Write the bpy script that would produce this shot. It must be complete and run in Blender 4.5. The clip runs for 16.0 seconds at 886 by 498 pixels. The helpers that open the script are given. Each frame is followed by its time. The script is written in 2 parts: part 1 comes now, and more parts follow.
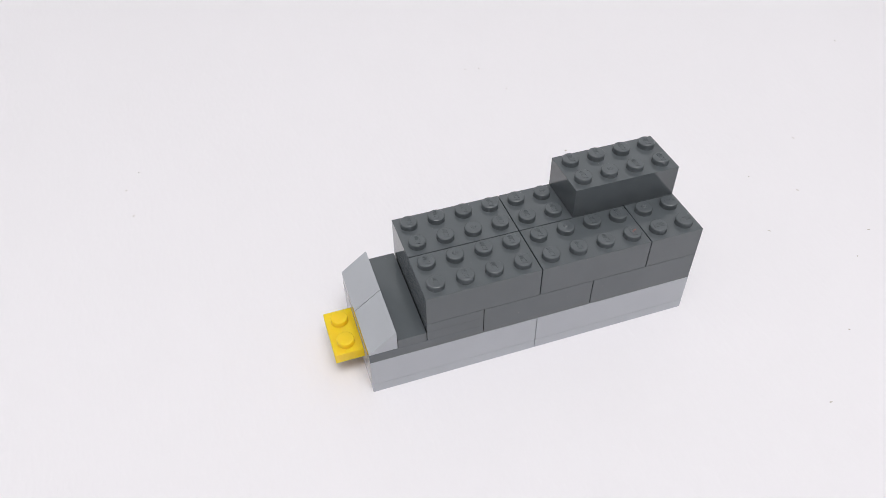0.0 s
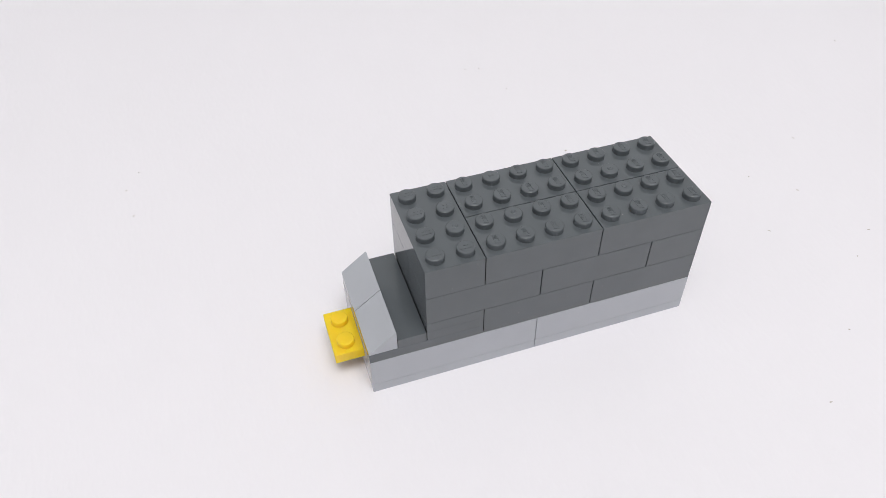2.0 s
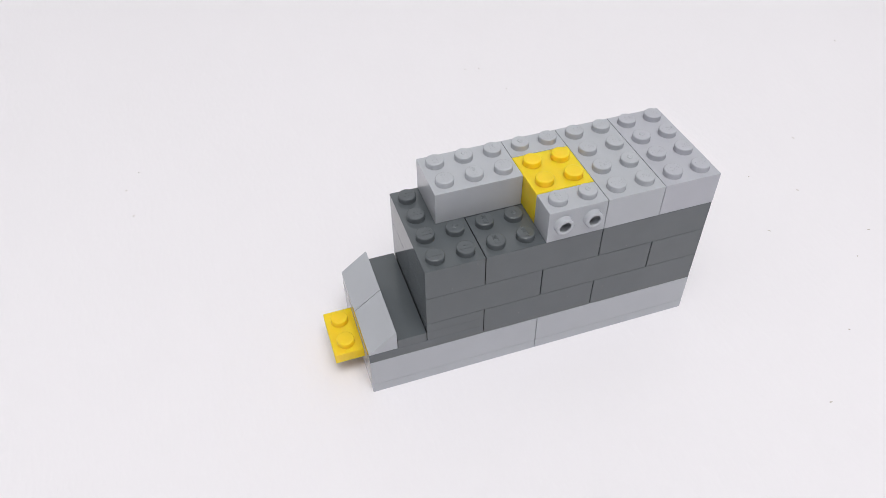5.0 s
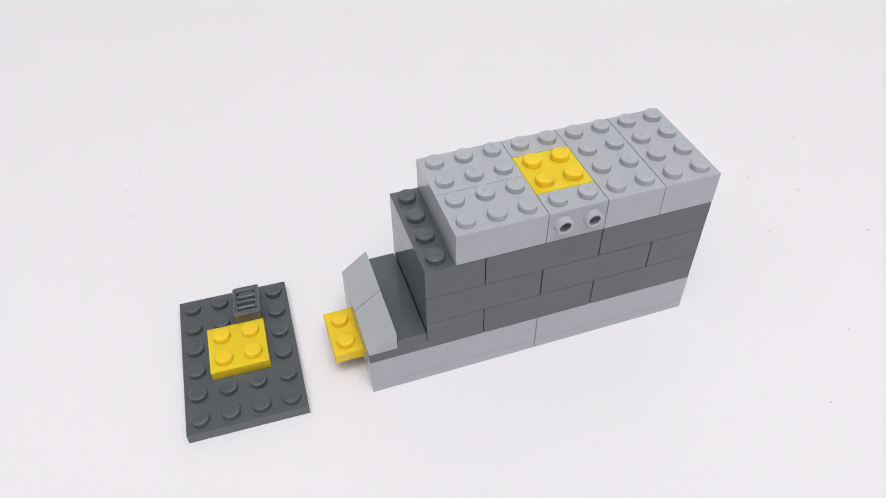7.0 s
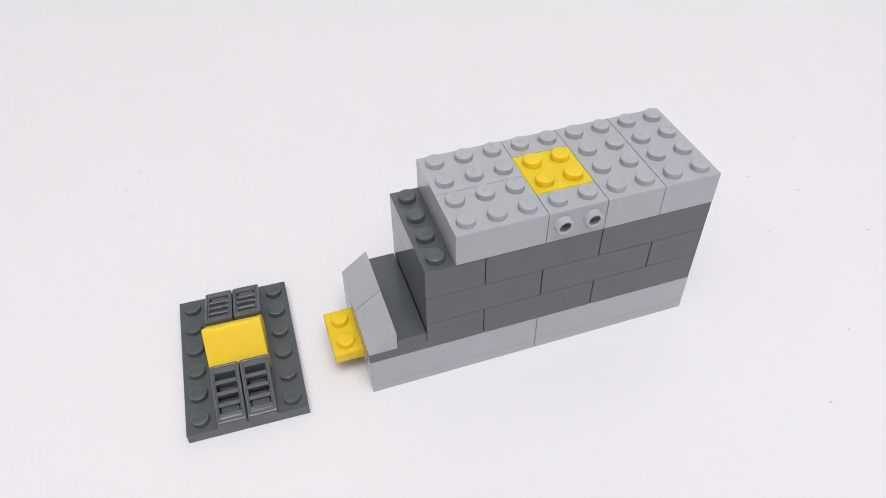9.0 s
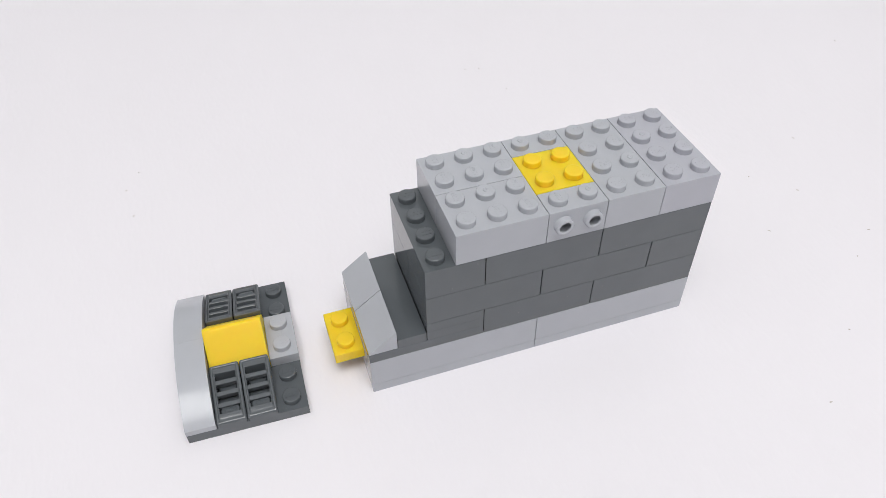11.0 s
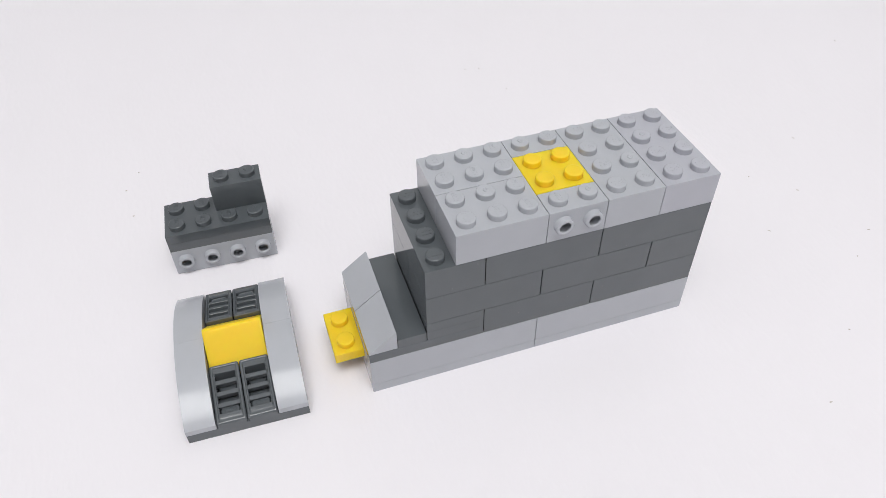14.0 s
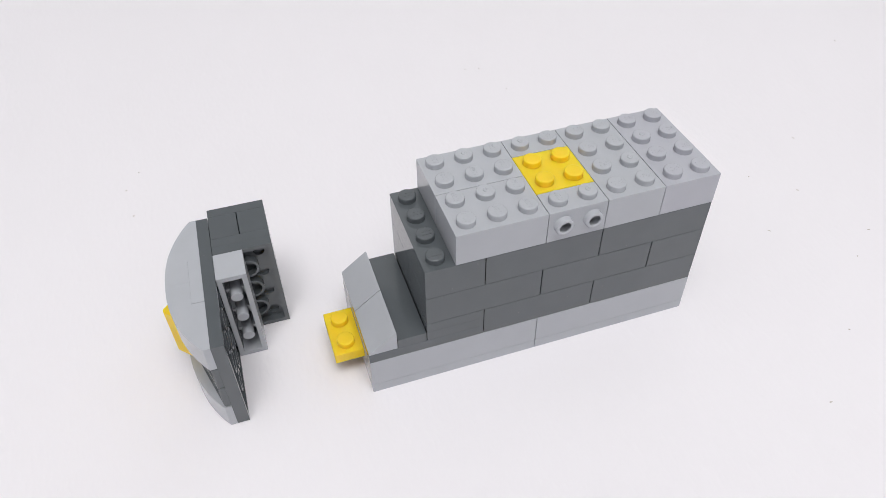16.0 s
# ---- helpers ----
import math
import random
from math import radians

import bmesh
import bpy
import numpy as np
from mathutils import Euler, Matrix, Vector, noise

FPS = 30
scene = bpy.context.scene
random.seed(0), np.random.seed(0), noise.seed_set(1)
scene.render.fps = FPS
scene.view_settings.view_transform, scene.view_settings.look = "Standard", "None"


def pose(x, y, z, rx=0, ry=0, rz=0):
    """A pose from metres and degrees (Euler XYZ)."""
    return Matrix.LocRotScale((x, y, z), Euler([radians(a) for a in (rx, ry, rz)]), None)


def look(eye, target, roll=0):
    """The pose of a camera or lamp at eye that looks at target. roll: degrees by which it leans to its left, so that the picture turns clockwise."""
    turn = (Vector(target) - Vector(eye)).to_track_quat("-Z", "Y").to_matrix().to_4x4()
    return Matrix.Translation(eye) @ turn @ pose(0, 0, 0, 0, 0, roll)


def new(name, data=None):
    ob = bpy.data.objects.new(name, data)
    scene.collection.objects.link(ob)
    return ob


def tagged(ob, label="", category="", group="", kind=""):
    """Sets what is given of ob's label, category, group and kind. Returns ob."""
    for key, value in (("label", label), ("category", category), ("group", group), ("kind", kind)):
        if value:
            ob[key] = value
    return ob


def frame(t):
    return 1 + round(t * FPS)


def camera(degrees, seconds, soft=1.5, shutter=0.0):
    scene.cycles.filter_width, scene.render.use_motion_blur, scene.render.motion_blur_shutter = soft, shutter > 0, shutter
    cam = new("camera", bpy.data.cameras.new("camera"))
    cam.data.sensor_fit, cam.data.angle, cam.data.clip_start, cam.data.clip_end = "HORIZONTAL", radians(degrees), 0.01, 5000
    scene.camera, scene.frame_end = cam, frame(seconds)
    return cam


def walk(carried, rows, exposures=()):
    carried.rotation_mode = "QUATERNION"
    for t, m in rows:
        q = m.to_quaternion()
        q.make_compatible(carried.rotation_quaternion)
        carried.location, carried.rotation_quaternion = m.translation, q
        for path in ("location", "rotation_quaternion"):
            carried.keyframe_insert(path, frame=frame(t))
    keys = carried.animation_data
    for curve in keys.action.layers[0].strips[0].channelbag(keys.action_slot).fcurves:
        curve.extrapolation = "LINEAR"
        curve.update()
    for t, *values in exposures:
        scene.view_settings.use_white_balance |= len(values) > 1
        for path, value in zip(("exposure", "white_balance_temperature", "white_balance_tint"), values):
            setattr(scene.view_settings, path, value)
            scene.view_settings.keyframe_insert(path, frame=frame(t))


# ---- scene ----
MM = 0.001
EYE, AIM = (-0.01684, -0.11734, 0.16811), (0.0270, 0.01925, 0.02876)
cam = camera(62.54, 16.0, soft=0.75)
VIEW = look(EYE, AIM, -1.063)
walk(cam, [(0.0, VIEW), (16.0, VIEW)])

# ---- light: a softbox high over the table, plus two added fills, one wide and dim under the ceiling, one dim behind, in a pale room ----
world = bpy.data.worlds.new("world")
scene.world = world
world.use_nodes = True
world.node_tree.nodes["Background"].inputs[0].default_value = (0.9, 0.92, 1.0, 1)
world.node_tree.nodes["Background"].inputs[1].default_value = 0.05


def softbox(name, eye, target, width, height, watts, colour):
    data = bpy.data.lights.new(name, "AREA")
    data.shape, data.size, data.size_y = "RECTANGLE", width, height
    data.energy, data.color = watts, colour
    ob = new(name, data)
    ob.matrix_world = look(eye, target)
    return ob


softbox("softbox_overhead", (-0.08, -0.8, 2.45), (0.0, -0.2, 0), 1.55, 1.0, 40.0, (1.0, 0.995, 0.995))
# unseen ceiling-wide fill, added to soften the overhead lamp's contrast
softbox("diffuser_ceiling", (0.0, -0.3, 2.55), (0.0, -0.3, 0), 4.2, 3.4, 18.0, (1.0, 0.995, 0.995))
# unseen fill lamp, added to give the far brick tops a brighter reflection
softbox("softbox_back", (1.12, 1.6, 1.36), (0.03, 0.02, 0), 1.9, 1.25, 2.9, (0.97, 0.985, 1.0))
scene.view_settings.exposure = 0.0


# ---- materials ----
def base_material(name):
    m = bpy.data.materials.new(name)
    m.use_nodes = True
    return m, m.node_tree.nodes, m.node_tree.links, m.node_tree.nodes["Principled BSDF"]


def plastic(name, colour, rough=0.16, speck=0.10, dusty=0.0, ior=1.56):
    """Moulded glossy plastic: faint flow variation, fine scuffs in the gloss, slight waviness."""
    m, n, l, p = base_material(name)
    tex = n.new("ShaderNodeTexCoord")
    info = n.new("ShaderNodeObjectInfo")
    off = n.new("ShaderNodeVectorMath"); off.operation = "SCALE"; off.inputs[3].default_value = 0.37
    addv = n.new("ShaderNodeVectorMath"); addv.operation = "ADD"
    comb = n.new("ShaderNodeCombineXYZ")
    l.new(info.outputs["Random"], comb.inputs[0]); l.new(info.outputs["Random"], comb.inputs[1])
    l.new(comb.outputs[0], off.inputs[0])
    l.new(tex.outputs["Object"], addv.inputs[0]); l.new(off.outputs[0], addv.inputs[1])
    flow = n.new("ShaderNodeTexNoise"); flow.inputs["Scale"].default_value = 130; flow.inputs["Detail"].default_value = 4
    scuff = n.new("ShaderNodeTexNoise"); scuff.inputs["Scale"].default_value = 900; scuff.inputs["Detail"].default_value = 5
    wavy = n.new("ShaderNodeTexNoise"); wavy.inputs["Scale"].default_value = 260; wavy.inputs["Detail"].default_value = 2
    for t in (flow, scuff, wavy):
        l.new(addv.outputs[0], t.inputs["Vector"])
    ramp = n.new("ShaderNodeValToRGB")
    ramp.color_ramp.elements[0].position, ramp.color_ramp.elements[1].position = 0.3, 0.7
    ramp.color_ramp.elements[0].color = (*[c * (1 - speck * 0.35) for c in colour], 1)
    ramp.color_ramp.elements[1].color = (*[min(1, c * (1 + speck * 0.35)) for c in colour], 1)
    l.new(flow.outputs["Fac"], ramp.inputs[0])
    hue = n.new("ShaderNodeHueSaturation")
    rnd = n.new("ShaderNodeMapRange")
    rnd.inputs["To Min"].default_value, rnd.inputs["To Max"].default_value = 0.99, 1.01
    l.new(info.outputs["Random"], rnd.inputs["Value"])
    l.new(rnd.outputs[0], hue.inputs["Value"]); l.new(ramp.outputs[0], hue.inputs["Color"])
    dust = n.new("ShaderNodeTexNoise"); dust.inputs["Scale"].default_value = 1500; dust.inputs["Detail"].default_value = 1
    l.new(addv.outputs[0], dust.inputs["Vector"])
    spot = n.new("ShaderNodeMapRange")
    spot.inputs["From Min"].default_value, spot.inputs["From Max"].default_value = 0.8, 0.86
    spot.inputs["To Max"].default_value = dusty
    l.new(dust.outputs["Fac"], spot.inputs["Value"])
    mix = n.new("ShaderNodeMix"); mix.data_type = "RGBA"
    mix.inputs[7].default_value = (0.55, 0.54, 0.53, 1)
    l.new(spot.outputs[0], mix.inputs[0]); l.new(hue.outputs[0], mix.inputs[6])
    l.new(mix.outputs[2], p.inputs["Base Color"])
    rr = n.new("ShaderNodeMapRange")
    rr.inputs["From Min"].default_value, rr.inputs["From Max"].default_value = 0.35, 0.75
    rr.inputs["To Min"].default_value, rr.inputs["To Max"].default_value = rough * 0.92, rough * 1.12
    l.new(scuff.outputs["Fac"], rr.inputs["Value"]); l.new(rr.outputs[0], p.inputs["Roughness"])
    bump = n.new("ShaderNodeBump"); bump.inputs["Strength"].default_value = 0.12; bump.inputs["Distance"].default_value = 0.00006
    l.new(wavy.outputs["Fac"], bump.inputs["Height"]); l.new(bump.outputs[0], p.inputs["Normal"])
    p.inputs["IOR"].default_value = ior
    return m


def paper(name):
    """White card with a faint fibrous relief."""
    m, n, l, p = base_material(name)
    tex = n.new("ShaderNodeTexCoord")
    fine = n.new("ShaderNodeTexNoise"); fine.inputs["Scale"].default_value = 800; fine.inputs["Detail"].default_value = 4
    wide = n.new("ShaderNodeTexNoise"); wide.inputs["Scale"].default_value = 9; wide.inputs["Detail"].default_value = 3
    stretch = n.new("ShaderNodeMapping"); stretch.inputs["Scale"].default_value = (1.0, 0.3, 1.0)
    stretch.inputs["Rotation"].default_value = (0, 0, radians(6))
    l.new(tex.outputs["Object"], stretch.inputs["Vector"])
    l.new(stretch.outputs[0], fine.inputs["Vector"]); l.new(tex.outputs["Object"], wide.inputs["Vector"])
    ramp = n.new("ShaderNodeValToRGB")
    ramp.color_ramp.elements[0].color, ramp.color_ramp.elements[1].color = (0.865, 0.842, 0.87, 1), (0.888, 0.865, 0.896, 1)
    l.new(wide.outputs["Fac"], ramp.inputs[0]); l.new(ramp.outputs[0], p.inputs["Base Color"])
    bump = n.new("ShaderNodeBump"); bump.inputs["Strength"].default_value = 0.45; bump.inputs["Distance"].default_value = 0.0003
    l.new(fine.outputs["Fac"], bump.inputs["Height"]); l.new(bump.outputs[0], p.inputs["Normal"])
    p.inputs["Roughness"].default_value = 0.55
    p.inputs["Specular IOR Level"].default_value = 0.3
    return m


def plain(name, colour, rough=0.8):
    m, n, l, p = base_material(name)
    tex = n.new("ShaderNodeTexCoord")
    grain = n.new("ShaderNodeTexNoise"); grain.inputs["Scale"].default_value = 60
    l.new(tex.outputs["Object"], grain.inputs["Vector"])
    ramp = n.new("ShaderNodeValToRGB")
    ramp.color_ramp.elements[0].color = (*[c * 0.95 for c in colour], 1)
    ramp.color_ramp.elements[1].color = (*colour, 1)
    l.new(grain.outputs["Fac"], ramp.inputs[0]); l.new(ramp.outputs[0], p.inputs["Base Color"])
    p.inputs["Roughness"].default_value = rough
    return m


DARK = plastic("dark_grey_plastic", (0.100, 0.112, 0.121), 0.07, 0.10, 0.45, 1.63)
LIGHT = plastic("light_grey_plastic", (0.462, 0.478, 0.510), 0.18, 0.06, 0.0, 1.44)
LILAC = plastic("bluish_light_grey_plastic", (0.466, 0.474, 0.518), 0.18, 0.06, 0.0, 1.44)
YELLOW = plastic("yellow_plastic", (1.0, 0.645, 0.026), 0.42, 0.02, 0.0, 1.46)
YELLOW.node_tree.nodes["Principled BSDF"].inputs["Subsurface Weight"].default_value = 0.9
YELLOW.node_tree.nodes["Principled BSDF"].inputs["Subsurface Radius"].default_value = (1.0, 0.85, 0.3)
YELLOW.node_tree.nodes["Principled BSDF"].inputs["Subsurface Scale"].default_value = 0.002
RED = plain("dull_red_mark", (0.3, 0.07, 0.05))
PAPER = paper("white_card")
WALL = plain("pale_grey_paint", (0.62, 0.62, 0.625))
CRUMB = plain("brown_grey_crumb", (0.58, 0.53, 0.48))


# ---- building helpers ----
def weigh_normals(me, limit):
    """Corner normals weighed by face area, so that broad faces stay flat beside their rounded edges."""
    normals = [f.normal.copy() for f in me.polygons]
    areas = [f.area for f in me.polygons]
    round_v = [[] for _ in me.vertices]
    for f in me.polygons:
        for v in f.vertices:
            round_v[v].append(f.index)
    corners = []
    for f in me.polygons:
        n = normals[f.index]
        for v in f.vertices:
            total = Vector()
            for g in round_v[v]:
                if normals[g].dot(n) > limit:
                    total += normals[g] * areas[g]
            corners.append(total.normalized() if total.length > 0 else n)
    me.normals_split_custom_set(corners)


def mesh_of(name, bm, material, smooth=30):
    me = bpy.data.meshes.new(name)
    bmesh.ops.recalc_face_normals(bm, faces=bm.faces[:])
    bm.to_mesh(me)
    bm.free()
    me.materials.append(material)
    if smooth:
        for f in me.polygons:
            f.use_smooth = True
        weigh_normals(me, math.cos(radians(smooth)))
    return me


def child(name, me, parent, m=Matrix(), label=""):
    ob = new(name, me)
    ob.parent = parent
    ob.matrix_local = m
    if label:
        tagged(ob, label)
    return ob


def empty(name, label, category, group):
    ob = new(name)
    ob.empty_display_size = 0.004
    return tagged(ob, label, category, group)


def box(bm, a, b):
    """An upright box between two corners, in millimetres."""
    made = bmesh.ops.create_cube(bm, size=1.0)["verts"]
    for v in made:
        v.co = Vector([(a[i] if v.co[i] < 0 else b[i]) * MM for i in range(3)])
    return made


def bevelled(bm, width=0.14, segments=1):
    bmesh.ops.bevel(bm, geom=bm.edges[:], offset=width * MM, segments=segments, affect="EDGES", profile=0.5)


def lathe(bm, rows, seg=28, centre=(0, 0, 0)):
    """A turned shape from (radius, height) rows in millimetres; radius 0 closes it."""
    rings = []
    for r, z in rows:
        if r == 0:
            rings.append([bm.verts.new((centre[0] * MM, centre[1] * MM, (centre[2] + z) * MM))])
        else:
            rings.append([bm.verts.new(((centre[0] + r * math.cos(a)) * MM, (centre[1] + r * math.sin(a)) * MM, (centre[2] + z) * MM))
                          for a in [2 * math.pi * k / seg for k in range(seg)]])
    for lo, hi in zip(rings, rings[1:]):
        for k in range(seg):
            j = (k + 1) % seg
            if len(lo) == 1:
                bm.faces.new((lo[0], hi[j], hi[k]))
            elif len(hi) == 1:
                bm.faces.new((lo[k], lo[j], hi[0]))
            else:
                bm.faces.new((lo[k], lo[j], hi[j], hi[k]))


MESHES = {}


def cached(key, make):
    if key not in MESHES:
        MESHES[key] = make()
    return MESHES[key]


def stud_mesh(material, along_y, gate=False):
    """Round stud with a soft rim and a faint raised maker's mark drawn as plain bars; gate: with the moulding nub."""
    def make():
        bm = bmesh.new()
        lathe(bm, [(2.5, -0.02), (2.42, 0.06), (2.42, 1.36), (2.395, 1.49), (2.32, 1.6), (2.2, 1.67), (2.06, 1.7), (1.98, 1.7), (0, 1.7)], 36)
        if gate:
            lathe(bm, [(0.78, 1.68), (0.72, 1.78), (0.6, 1.87), (0.44, 1.91), (0.3, 1.88), (0.2, 1.8), (0, 1.78)], 16)
        elif material is not YELLOW:
            up = 1.78 if material is DARK else 1.735
            bars = [(-1.5, -0.68, -1.2, 0.68), (-0.72, -0.68, -0.06, -0.4), (-0.72, 0.4, -0.06, 0.68)]
            for c in (0.18, 0.98):
                bars += [(c, -0.68, c + 0.22, 0.68), (c + 0.42, -0.68, c + 0.64, 0.68), (c + 0.22, 0.44, c + 0.42, 0.68), (c + 0.22, -0.68, c + 0.42, -0.44)]
            for x0, y0, x1, y1 in bars:
                bar = box(bm, (x0, y0, 1.66), (x1, y1, up))
                for v in bar:
                    v.co.x += v.co.y * 0.22
                if along_y:
                    bmesh.ops.rotate(bm, verts=bar, cent=(0, 0, 0), matrix=Matrix.Rotation(radians(90), 3, "Z"))
        return mesh_of("stud", bm, material, 40)
    return cached(("stud", material.name, along_y, gate), make)


def side_stud_mesh(material):
    """Open stud that stands on a brick's side, with a deep round bore."""
    def make():
        bm = bmesh.new()
        lathe(bm, [(2.7, -0.02), (2.5, 0.1), (2.46, 0.3), (2.46, 1.3), (2.4, 1.5), (2.25, 1.65), (2.05, 1.72), (1.75, 1.72), (1.6, 1.66), (1.5, 1.52), (1.49, 1.25), (2.1, 1.0), (2.15, -1.38)], 32)
        return mesh_of("side_stud", bm, material)
    return cached(("side", material.name), make)


def tube_mesh(material, h):
    def make():
        bm = bmesh.new()
        lathe(bm, [(3.2, h - 0.9), (3.2, 0.1), (3.1, 0.02), (2.5, 0.02), (2.42, 0.1), (2.42, h - 0.9)], 28)
        return mesh_of("tube", bm, material)
    return cached(("tube", material.name, h), make)


def pin_mesh(material, h):
    def make():
        bm = bmesh.new()
        lathe(bm, [(1.62, h - 0.9), (1.62, 0.15), (1.5, 0.02), (0, 0.02)], 24)
        box(bm, (-0.45, -2.6, 3.4), (0.45, 2.6, h - 0.95))
        return mesh_of("pin", bm, material)
    return cached(("pin", material.name, h), make)


def holed_panel(bm, place, cells, radius, depth=0.0):
    """A sheet of rectangular cells (u0, u1, v0, v1, cu, cv), each with a round hole or, with a depth, a round dimple."""
    for ua, ub, va, vb, cu, cv in cells:
        corners = [math.atan2(v - cv, u - cu) % (2 * math.pi) for u in (ua, ub) for v in (va, vb)]
        inner, outer, deep = [], [], []
        for a in sorted(set(round(q, 6) for q in [2 * math.pi * k / 20 + 0.01 for k in range(20)] + corners)):
            c, s = math.cos(a), math.sin(a)
            d = min(((ub if c > 0 else ua) - cu) / c if abs(c) > 1e-6 else 99, ((vb if s > 0 else va) - cv) / s if abs(s) > 1e-6 else 99)
            outer.append(bm.verts.new(Vector(place(cu + c * d, cv + s * d, 0)) * MM))
            inner.append(bm.verts.new(Vector(place(cu + c * radius, cv + s * radius, 0)) * MM))
            if depth:
                deep.append(bm.verts.new(Vector(place(cu + c * radius, cv + s * radius, depth)) * MM))
        for k in range(len(inner)):
            q = (k + 1) % len(inner)
            bm.faces.new((outer[k], outer[q], inner[q], inner[k]))
            if depth:
                bm.faces.new((inner[k], inner[q], deep[q], deep[k]))
        if depth:
            bm.faces.new(deep)


def shell_mesh(material, nx, ny, h, side=False, g=0.12):
    """Hollow moulded body: walls, roof with a dimple under each stud, and round ports behind side studs."""
    def make():
        bm = bmesh.new()
        wall, roof, edge = 1.45, 1.0, 0.1 if h > 5 else 0.035
        box(bm, (g, g, 0.0), (8 * nx - g, 8 * ny - g, h - 0.01))
        bevelled(bm, edge)
        under = min(bm.faces, key=lambda f: f.calc_center_median().z)
        bmesh.ops.inset_individual(bm, faces=[under], thickness=(wall - g - edge) * MM, use_even_offset=True)
        made = bmesh.ops.extrude_discrete_faces(bm, faces=[under])["faces"]
        for v in made[0].verts:
            v.co.z = (h - roof) * MM
        gone = [made[0]]
        if side:
            gone += [f for f in bm.faces if abs(f.normal.y) > 0.99 and f.calc_center_median().y < 2 * MM and f.calc_area() > (h * 3 * nx) * MM * MM]
        bmesh.ops.delete(bm, geom=gone, context="FACES_ONLY")
        holed_panel(bm, lambda u, v, d: (u, v, h - roof + d),
                    [(max(8 * i, wall), min(8 * i + 8, 8 * nx - wall), max(8 * j, wall), min(8 * j + 8, 8 * ny - wall), 8 * i + 4, 8 * j + 4)
                     for i in range(nx) for j in range(ny)], 1.5, roof + 0.5)
        if side:
            holed_panel(bm, lambda u, v, d: (u, g, v),
                        [(max(8 * i, g + edge), min(8 * i + 8, 8 * nx - g - edge), edge, h - 0.01 - edge, 8 * i + 4, 5.3) for i in range(nx)], 2.17)
            holed_panel(bm, lambda u, v, d: (u, wall, v),
                        [(max(8 * i, wall), min(8 * i + 8, 8 * nx - wall), 0, h - roof, 8 * i + 4, 5.3) for i in range(nx)], 2.17)
        bmesh.ops.remove_doubles(bm, verts=bm.verts[:], dist=2e-6)
        return mesh_of("body", bm, material, 25)
    return cached(("shell", material.name, nx, ny, h, side, g), make)


def lathe_axis_y(m):
    return m @ Matrix.Rotation(radians(90), 4, "X")


GROUP_BODY, GROUP_CAB, GROUP_STACK = "bricks of the vehicle", "pieces of the front panel", "pieces of the bracket stack"
BRICK, PLATE = 9.6, 3.2


def stud_brick(name, label, category, group, material, nx, ny, h, side=False, g=0.12, nub=None):
    """A studded brick or plate; its origin is the lower near corner. g: the play left at each side; nub: the stud with the moulding mark."""
    nub = nub or ((1, 1) if nx * ny == 8 else (nx // 2, ny // 2))
    root = empty(name, label, category, group)
    g = g if material is DARK else min(g, 0.07)
    child("body", shell_mesh(material, nx, ny, h, side, g), root)
    for i in range(nx):
        for j in range(ny):
            child("stud", stud_mesh(material, nx > ny, (i, j) == nub and h > 5 and material is not YELLOW), root, pose((8 * i + 4) * MM, (8 * j + 4) * MM, (h - 0.01) * MM))
    if nx > 1 and ny > 1:
        for i in range(1, nx):
            for j in range(1, ny):
                child("tube", tube_mesh(material, h), root, pose(8 * i * MM, 8 * j * MM, 0))
    else:
        for i in range(1, max(nx, ny)):
            child("pin", pin_mesh(material, h), root, pose((8 * i if nx > 1 else 4) * MM, (8 * i if ny > 1 else 4) * MM, 0))
    if side:
        for i in range(nx):
            child("side_stud", side_stud_mesh(material), root, lathe_axis_y(pose((8 * i + 4) * MM, 0.1 * MM, 5.3 * MM)), "hollow stud on the side face")
    return root


def prism(profile, a, b, axis):
    """A profile of (run, height) rows in millimetres swept from a to b along the other level axis."""
    bm = bmesh.new()
    ends = []
    for w in (a, b):
        ends.append([bm.verts.new(((r, w, z) if axis == "y" else (w, r, z))) for r, z in profile])
    n = len(profile)
    for k in range(n):
        q = (k + 1) % n
        bm.faces.new((ends[0][k], ends[0][q], ends[1][q], ends[1][k]))
    bm.faces.new(ends[0]); bm.faces.new(ends[1][::-1])
    bmesh.ops.scale(bm, vec=(MM, MM, MM), verts=bm.verts[:])
    bmesh.ops.recalc_face_normals(bm, faces=bm.faces[:])
    return bm


def sharp_bevel(bm, width=0.14, segments=2, angle=30):
    edges = [e for e in bm.edges if len(e.link_faces) == 2 and e.calc_face_angle() > radians(angle)]
    bmesh.ops.bevel(bm, geom=edges, offset=width * MM, segments=segments, affect="EDGES", profile=0.5)


def wedge_slope(label, group, material):
    """One by two slope, rising along x."""
    root = empty("slope_brick", label, "toy slope", group)
    bm = prism([(0.1, 0), (7.9, 0), (7.9, 6.35), (7.55, 6.35), (0.1, 0.55)], 0.1, 15.9, "y")
    sharp_bevel(bm, 0.15, 2, 20)
    child("body", mesh_of("body", bm, material), root)
    return root


def long_tile(label, group, material, ny):
    root = empty("tile", label, "toy tile", group)
    bm = bmesh.new()
    box(bm, (0.1, 0.1, 0), (7.9, 8 * ny - 0.1, 3.17))
    bevelled(bm, 0.1, 2)
    child("body", mesh_of("body", bm, material), root)
    return root


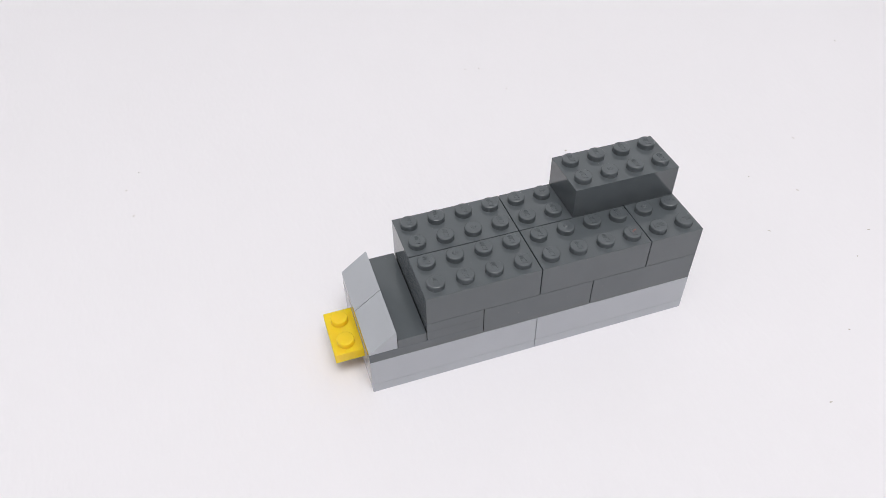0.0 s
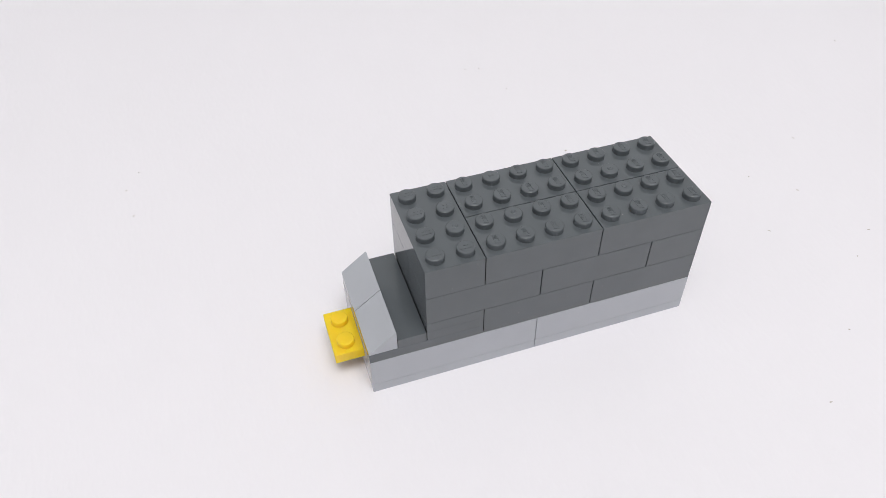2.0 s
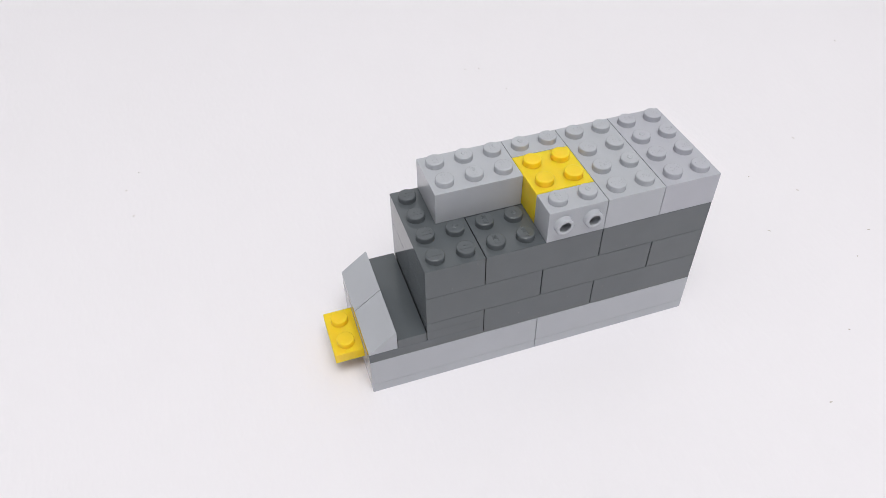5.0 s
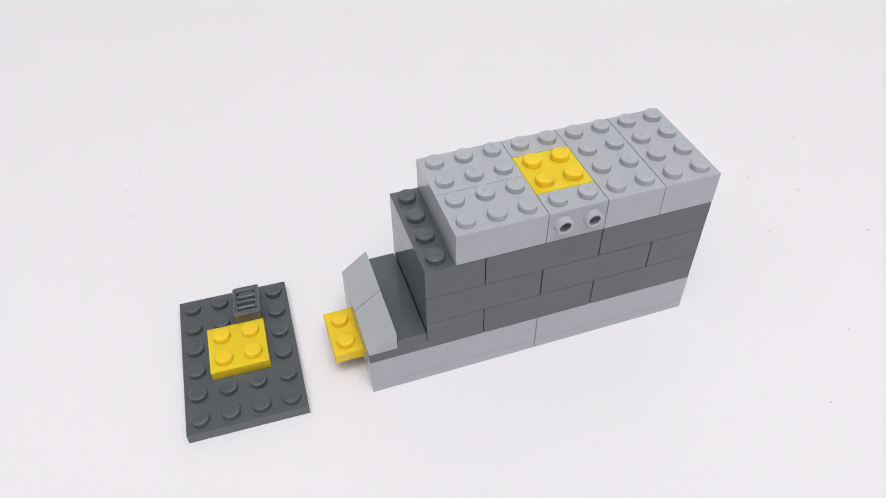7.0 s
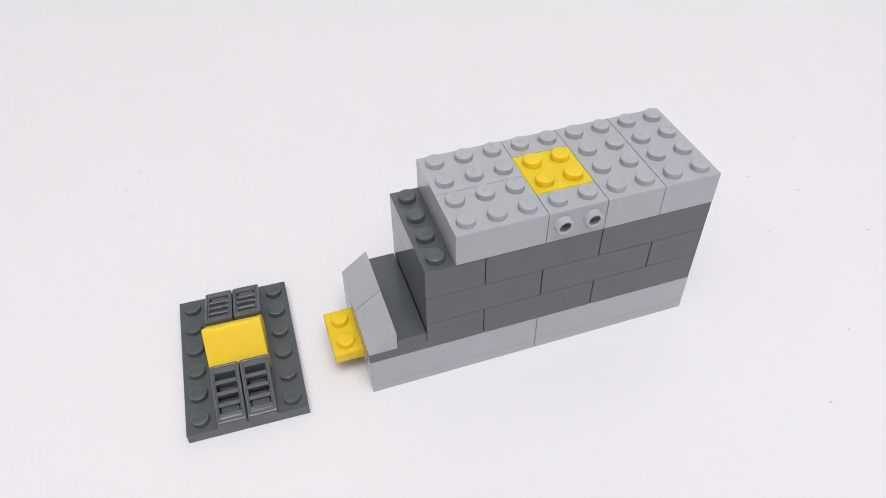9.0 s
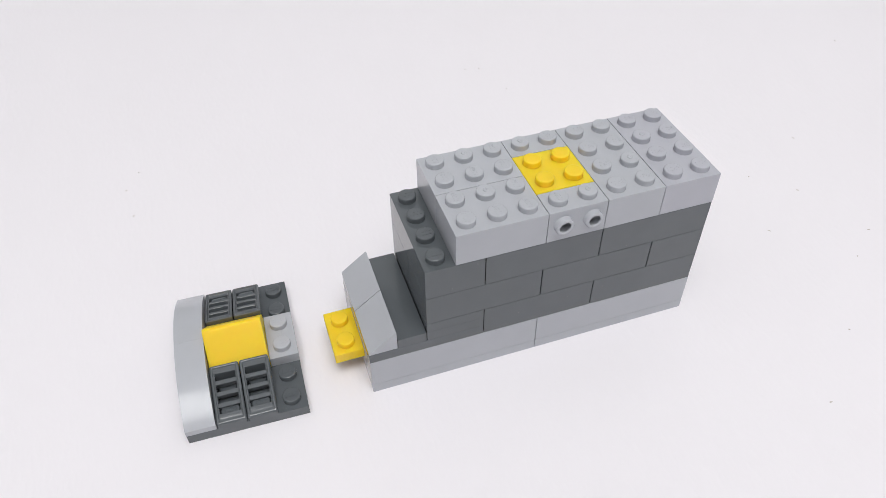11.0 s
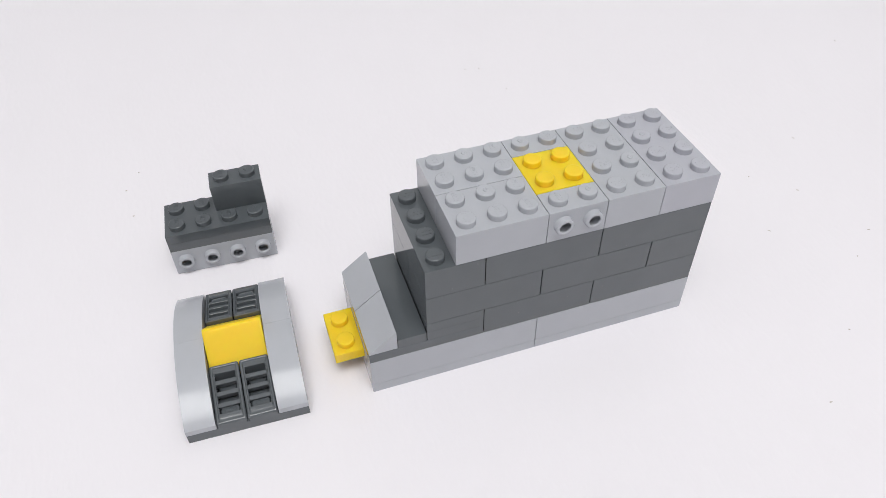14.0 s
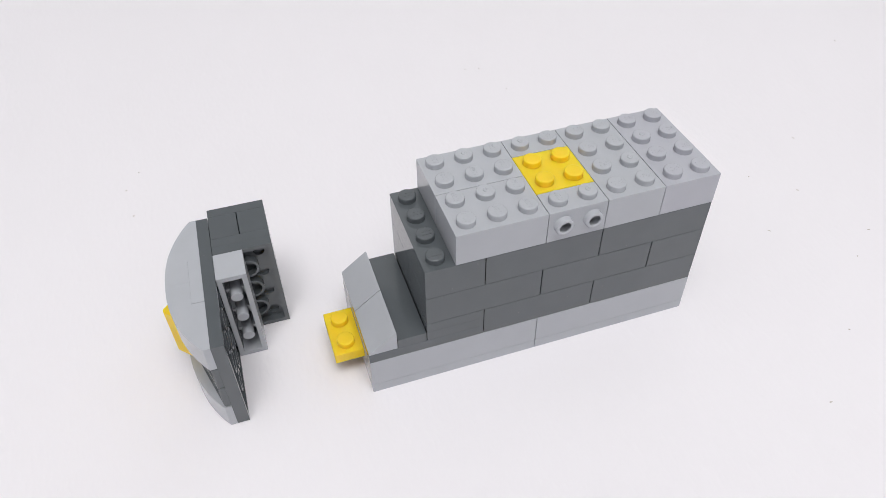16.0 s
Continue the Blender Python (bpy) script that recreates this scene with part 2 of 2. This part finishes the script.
def ridge_slope(label, group, material):
    """Two by two roof piece with a narrow ridge along x."""
    root = empty("ridge_slope", label, "toy slope", group)
    bm = prism([(0.1, 0), (15.9, 0), (15.9, 1.6), (8.55, 8.8), (7.45, 8.8), (0.1, 1.6)], 0.1, 15.9, "x")
    sharp_bevel(bm, 0.18, 2, 20)
    child("body", mesh_of("body", bm, material), root)
    return root


def curved_slope(label, group, material):
    """One by three curved slope: low at y = 0, high at y = 24, its high end raised over a plate."""
    root = empty("curved_slope", label, "toy curved slope", group)
    arc = []
    for k in range(25):
        y = 23.99 * (1 - k / 24)
        arc.append((max(y, 0.1), 1.75 + 7.5 * (1 - ((24 - y) / 24) ** 2.35)))
    bm = prism([(0.1, 0), (15.97, 0), (15.97, 3.21), (23.99, 3.21)] + arc, 0.1, 7.9, "x")
    sharp_bevel(bm, 0.03, 1, 30)
    child("body", mesh_of("body", bm, material, 25), root)
    return root


def grille_slope(label, group, material):
    """One by two slope with a louvred opening down to the plate below: low at y = 0, high at y = 16."""
    root = empty("grille_slope", label, "toy grille", group)
    lo, hi = 1.55, 6.4

    def top(y):
        return lo + (hi - lo) * y / 16

    def loop(bm, inset, r, lift, low=0.0, high=0.0):
        pts = []
        x0, x1, y0, y1 = 0.1 + inset, 7.9 - inset, 0.1 + inset + low, 15.9 - inset - high
        for cx, cy, a0 in ((x1 - r, y1 - r, 0), (x0 + r, y1 - r, 90), (x0 + r, y0 + r, 180), (x1 - r, y0 + r, 270)):
            for k in range(5):
                a = radians(a0 + 22.5 * k)
                x, y = cx + r * math.cos(a), cy + r * math.sin(a)
                pts.append(bm.verts.new((x * MM, y * MM, (0 if lift is None else top(y) + lift) * MM)))
        return pts

    bm = bmesh.new()
    rows = [(0, 0.5, None), (0, 0.5, -0.45), (0.08, 0.5, -0.18), (0.28, 0.45, -0.02), (0.55, 0.4, 0.0), (0.72, 0.35, -0.06), (0.85, 0.3, -0.3),
            (1.0, 0.3, -0.34, 0.5, 0.3), (1.08, 0.25, -0.2, 0.9, 0.6), (1.2, 0.2, -0.26, 1.5, 1.0), (1.24, 0.15, -0.9, 1.6, 1.05), (1.26, 0.15, None, 1.6, 1.05)]
    loops = [loop(bm, *r) for r in rows]
    for a, b in zip(loops, loops[1:] + loops[:1]):
        for k in range(len(a)):
            q = (k + 1) % len(a)
            bm.faces.new((a[k], a[q], b[q], b[k]))
    child("frame", mesh_of("frame", bm, material, 40), root)
    tilt = math.degrees(math.atan2(hi - lo, 16))

    def slat_mesh():
        b = bmesh.new()
        box(b, (-2.72, -0.58, -2.1), (2.72, 0.58, 0.15))
        bevelled(b, 0.06)
        return mesh_of("slat", b, material)
    for k in range(3):
        y = 5.25 + 3.03 * k
        child("slat", cached(("slat", material.name), slat_mesh), root, pose(4 * MM, y * MM, (top(y) - 0.55) * MM, tilt, 0, 0))
    return root


# ---- the white table and the room round it ----
def slab(name, a, b, material, label, category):
    bm = bmesh.new()
    box(bm, [v * 1000 for v in a], [v * 1000 for v in b])
    return tagged(new(name, mesh_of(name, bm, material, 0)), label, category, kind="structure")


slab("ground", (-2.5, -2.5, -0.03), (2.5, 2.5, 0.0), PAPER, "matt white card covering the table top", "table surface")
slab("wall_north", (-2.5, 2.5, -0.03), (2.5, 2.6, 2.6), WALL, "plain pale grey wall of the room", "wall")
slab("wall_south", (-2.5, -2.6, -0.03), (2.5, -2.5, 2.6), WALL, "plain pale grey wall of the room", "wall")
slab("wall_east", (2.5, -2.6, -0.03), (2.6, 2.6, 2.6), WALL, "plain pale grey wall of the room", "wall")
slab("wall_west", (-2.6, -2.6, -0.03), (-2.5, 2.6, 2.6), WALL, "plain pale grey wall of the room", "wall")
slab("ceiling", (-2.6, -2.6, 2.6), (2.6, 2.6, 2.65), WALL, "plain pale grey ceiling of the room", "ceiling")

# ---- the vehicle as it stands at the start ----
LBRICK, DBRICK = "light grey plastic toy brick with studs", "dark grey glossy toy brick with studs"
LPLATE, DPLATE = "thin light grey plastic toy plate", "thin dark grey plastic toy plate"
YPLATE = "bright yellow plastic toy plate"


def at(x, y, z):
    """A pose on the stud grid: studs along x and y, millimetres up."""
    return pose(8 * x * MM, 8 * y * MM, z * MM)


def put(ob, m):
    ob.matrix_basis = m
    return ob


def lay(label, material, nx, ny, h, x, y, z, nub=None):
    kind = "toy_brick" if h > 5 else "toy_plate"
    return put(stud_brick(kind, label, "toy brick" if h > 5 else "toy plate", GROUP_BODY, material, nx, ny, h, nub=nub), at(x, y, z))


for x in (0, 6):
    lay("thin light grey plastic toy plate lying flat on the white table", LIGHT, 6, 4, PLATE, x, 0, 0)
for x in (0, 6):
    for y in (0, 3):
        lay("long narrow light grey plastic toy brick in the vehicle's base", LIGHT, 6, 1, BRICK, x, y, 3.2)
lay(LPLATE + " under the yellow plate", LIGHT, 2, 2, PLATE, 0, 1, 3.2)
lay(YPLATE + " sticking out of the vehicle's front", YELLOW, 3, 2, PLATE, -1, 1, 6.4)
lay(LPLATE + " over the yellow plate", LIGHT, 2, 2, PLATE, 0, 1, 9.6)
for x in (4, 8):
    lay(LBRICK + " inside the base", LIGHT, 4, 2, BRICK, x, 1, 3.2)
lay(DPLATE + " on the base's front", DARK, 4, 4, PLATE, 0, 0, 12.8)
for z in (16, 19.2):
    lay(DPLATE + " across the vehicle", DARK, 2, 4, PLATE, 2, 0, z)
for x in (4, 8):
    for y in (0, 2):
        lay(DBRICK + " in the lower wall", DARK, 4, 2, BRICK, x, y, 12.8)
for x, n in ((2, 4), (6, 4), (10, 2)):
    for y in (0, 2):
        middle = lay(DBRICK + " in the middle wall", DARK, n, 2, BRICK, x, y, 22.4, (2, 0) if (x, y) == (2, 2) else (0, 1) if x == 10 else None)
        if (x, y) == (6, 0):
            bm = bmesh.new()
            bmesh.ops.create_icosphere(bm, subdivisions=2, radius=0.55 * MM)
            for v in bm.verts:
                v.co *= 1 + 0.5 * noise.noise(v.co * 3000)
            bmesh.ops.scale(bm, vec=(1.3, 0.5, 0.06), verts=bm.verts[:])
            child("smear", mesh_of("smear", bm, RED), middle, pose(28.6 * MM, 4.3 * MM, (9.59 + 1.72) * MM, 0, 0, 30), "small reddish smear on one stud")
lay(DBRICK + " on top of the wall", DARK, 4, 2, BRICK, 8, 2, 32, (1, 0))
for y in (0, 2):
    put(wedge_slope("smooth light grey plastic slope at the vehicle's nose", GROUP_BODY, LIGHT), at(0, y, 16))
put(long_tile("smooth dark grey plastic tile behind the nose slopes", GROUP_BODY, DARK, 4), at(1, 0, 16))


# ---- pieces that are added one after the other ----
REST = pose(-49.63 * MM, 0.17 * MM, 0, 0, 0, -1.88)          # the panel lying on the table
STACK_A = pose(-47.76 * MM, 64.69 * MM, 0, 0, 0, -1.95)     # the bracket stack
STACK_B = pose(-47.97 * MM, 64.45 * MM, 0, 0, 0, -2.24)
STAND = pose(-33.50 * MM, 2.13 * MM, 0, 0, 0, -0.79)           # the joined cab standing on edge
PANEL_UP = STAND @ Matrix(((0, 0, -1, 0), (0, 1, 0, 0), (1, 0, 0, 0), (0, 0, 0, 1)))
STACK_UP = STAND @ Matrix(((0, 1, 0, 0), (0, 0, 1, 22.4 * MM), (1, 0, 0, 0), (0, 0, 0, 1)))

BODY, CAB, STACK = [], [], []      # (thing, second at which it comes, local pose)
DTOP = DBRICK + " in the top wall"
LTOP = LBRICK + " on the roof"


def body(t, ob, x, y, z):
    BODY.append((t, ob, at(x, y, z)))


def cab(t, ob, x, y, z, turn=0):
    CAB.append((t, ob, at(x, y, z) @ pose(0, 0, 0, 0, 0, turn)))


def stack(t, ob, x, y, z):
    STACK.append((t, ob, at(x, y, z)))


def dark(label, nx, ny, h=BRICK, group=GROUP_BODY, side=False, name="toy_brick"):
    return stud_brick(name, label, "toy plate" if h < 5 else "toy brick", group, DARK, nx, ny, h, side)


def light(label, nx, ny, h=BRICK, group=GROUP_BODY, side=False, name="toy_brick", material=LIGHT, nub=None):
    return stud_brick(name, label, "toy plate" if h < 5 else "toy brick", group, material, nx, ny, h, side, 0.05 if h < 5 else 0.13, nub)


def yellow(label, nx, ny, h=BRICK, group=GROUP_BODY, name="toy_brick"):
    return stud_brick(name, label, "toy plate" if h < 5 else "toy brick", group, YELLOW, nx, ny, h, False, 0.04)


body(0.25, dark(DTOP, 4, 2), 4, 2, 32)
body(0.75, dark(DBRICK + " across the top wall", 2, 4), 2, 0, 32)
body(1.25, dark(DTOP, 4, 2), 4, 0, 32)
body(1.75, dark(DTOP, 4, 2), 8, 0, 32)
body(2.25, light("bluish light grey toy brick with studs at the roof's end", 2, 4, material=LILAC, nub=(0, 2)), 10, 0, 41.6)
body(2.75, light(LTOP, 2, 4, nub=(1, 1)), 8, 0, 41.6)
body(3.25, light("small light grey plastic brick with two hollow side studs", 2, 1, BRICK, GROUP_BODY, True, "side_stud_brick"), 6, 0, 41.6)
body(3.75, light("small light grey plastic toy brick on the roof's far edge", 2, 1, nub=(0, 0)), 6, 3, 41.6)
body(4.25, yellow("bright yellow square plastic toy brick set into the roof", 2, 2), 6, 1, 41.6)
body(4.75, light(LBRICK + " beside the yellow brick", 3, 2), 3, 2, 41.6)
body(5.25, light(LBRICK + " beside the yellow brick", 3, 2), 3, 0, 41.6)

cab(5.75, dark("large thin dark grey plastic plate with four by six studs", 4, 6, PLATE, GROUP_CAB, False, "toy_plate"), 0, 0, 0)
cab(6.25, yellow("bright yellow square plastic plate on the dark panel", 2, 2, PLATE, GROUP_CAB, "toy_plate"), 1, 2, 3.2)
GRILLE = "dark grey plastic louvred grille slope on the panel"
cab(6.75, grille_slope(GRILLE, GROUP_CAB, DARK), 3, 6, 3.2, 180)
cab(7.25, grille_slope(GRILLE, GROUP_CAB, DARK), 2, 6, 3.2, 180)
cab(7.75, grille_slope(GRILLE, GROUP_CAB, DARK), 2, 0, 3.2)
cab(8.25, grille_slope(GRILLE, GROUP_CAB, DARK), 1, 0, 3.2)
cab(8.75, ridge_slope("smooth bright yellow plastic roof-shaped slope between the grilles", GROUP_CAB, YELLOW), 1, 2, 6.4)
CURVE = "smooth light grey plastic curved slope along the panel's edge"
cab(9.25, light("small thin light grey plastic plate under the curved slopes", 1, 2, PLATE, GROUP_CAB, False, "toy_plate"), 0, 2, 3.2)
cab(9.75, curved_slope(CURVE, GROUP_CAB, LIGHT), 1, 6, 3.2, 180)
cab(10.25, curved_slope(CURVE, GROUP_CAB, LIGHT), 0, 0, 3.2)
cab(10.75, light("small thin light grey plastic plate under the curved slopes", 1, 2, PLATE, GROUP_CAB, False, "toy_plate"), 3, 2, 3.2)
cab(11.25, curved_slope(CURVE, GROUP_CAB, LIGHT), 4, 6, 3.2, 180)
cab(11.75, curved_slope(CURVE, GROUP_CAB, LIGHT), 3, 0, 3.2)

stack(12.25, light("narrow light grey plastic brick with four hollow side studs", 4, 1, BRICK, GROUP_STACK, True, "side_stud_brick"), 0, 0, 0)
stack(12.75, dark(DPLATE + " over the light brick", 4, 2, PLATE, GROUP_STACK, False, "toy_plate"), 0, 0, 9.6)
stack(13.25, dark(DPLATE + " over another plate", 4, 2, PLATE, GROUP_STACK, False, "toy_plate"), 0, 0, 12.8)
stack(13.75, dark("small narrow dark grey plastic toy brick", 2, 1, BRICK, GROUP_STACK), 2, 1, 16)
stack(14.25, dark("small narrow dark grey plastic toy brick", 2, 1, BRICK, GROUP_STACK), 0, 1, 16)
stack(14.75, dark("narrow dark grey plastic brick with four hollow side studs", 4, 1, BRICK, GROUP_STACK, True, "side_stud_brick"), 0, 0, 16)
stack(15.25, dark(DPLATE + " on top of the stack", 4, 2, PLATE, GROUP_STACK, False, "toy_plate"), 0, 0, 25.6)

# ---- crumbs and lint on the card ----
LINT = ((-62.9, 114.3, 0.8, 0.45, 40), (-60.8, 98.8, 0.75, 0.35, 30), (81.4, 152.0, 0.8, 0.4, 20), (87.4, 150.9, 0.6, 0.4, 0), (92.6, 131.2, 0.8, 0.35, 10), (142.4, 19.4, 0.95, 0.35, -50),
        (153.4, 46.4, 0.9, 0.35, 20), (165.0, 34.1, 1.0, 0.3, -40), (183.7, 61.0, 0.9, 0.35, -50), (174.0, 8.9, 1.1, 0.3, -30), (161.6, -0.2, 0.6, 0.4, 0),
        (116.0, -43.4, 0.9, 0.35, -10), (250.3, 118.2, 0.9, 0.35, -30), (-58.2, 123.9, 0.5, 0.3, 0), (138.0, -24.4, 0.6, 0.4, 0), (97.5, 83.1, 1.0, 0.6, 20))
for k, (x, y, long, wide, turn) in enumerate(LINT):
    bm = bmesh.new()
    bmesh.ops.create_icosphere(bm, subdivisions=2, radius=0.5 * MM)
    for v in bm.verts:
        v.co *= 1 + 0.5 * noise.noise(v.co * 2500 + Vector((k * 3.1, 0, 0)))
    bmesh.ops.scale(bm, vec=(long, wide, 0.25), verts=bm.verts[:])
    low = min(v.co.z for v in bm.verts)
    bmesh.ops.translate(bm, vec=(0, 0, -low), verts=bm.verts[:])
    ob = tagged(new("crumb", mesh_of("crumb", bm, CRUMB)), "tiny pale grey-brown crumb lying on the white card", "crumb", "crumbs on the table")
    ob.matrix_basis = pose(x * MM, y * MM, 0, 0, 0, turn)


# ---- motion ----
def motions():
    """Each piece waits on the card by the builder, is set in place in one go, and the panel is joined to the bracket at the end."""
    everything = [(t, ob, m, None) for t, ob, m in BODY] + [(t, ob, m, REST) for t, ob, m in CAB] + [(t, ob, m, STACK_A) for t, ob, m in STACK]
    for k, (t, ob, local, home) in enumerate(everything):
        spot = pose((-0.25 + 0.055 * (k % 8)), -0.36 - 0.065 * (k // 8), 0, 0, 0, 3 * math.sin(5 * k))
        n = int(t * FPS)
        rows = [(0.0, spot), (n / FPS, spot)]
        if home is None:
            rows += [((n + 1) / FPS, local), (16.0, local)]
        else:
            is_cab = home is REST
            if is_cab or t > 13.0:
                here = (REST if is_cab else STACK_B) @ local
                rows.append(((n + 1) / FPS, here))
            else:
                here = STACK_B @ local
                rows += [((n + 1) / FPS, STACK_A @ local), (397 / FPS, STACK_A @ local), (398 / FPS, here)]
            there = (PANEL_UP if is_cab else STACK_UP) @ local
            mid = REST.lerp(PANEL_UP, 0.5) if is_cab else STACK_B.lerp(STACK_UP, 0.5)
            mid.translation.z += 0.0 if is_cab else 0.02
            mid = mid @ local
            rows += [(472 / FPS, here), (473 / FPS, mid), (474 / FPS, there), (16.0, there)]
        walk(ob, rows)


motions()
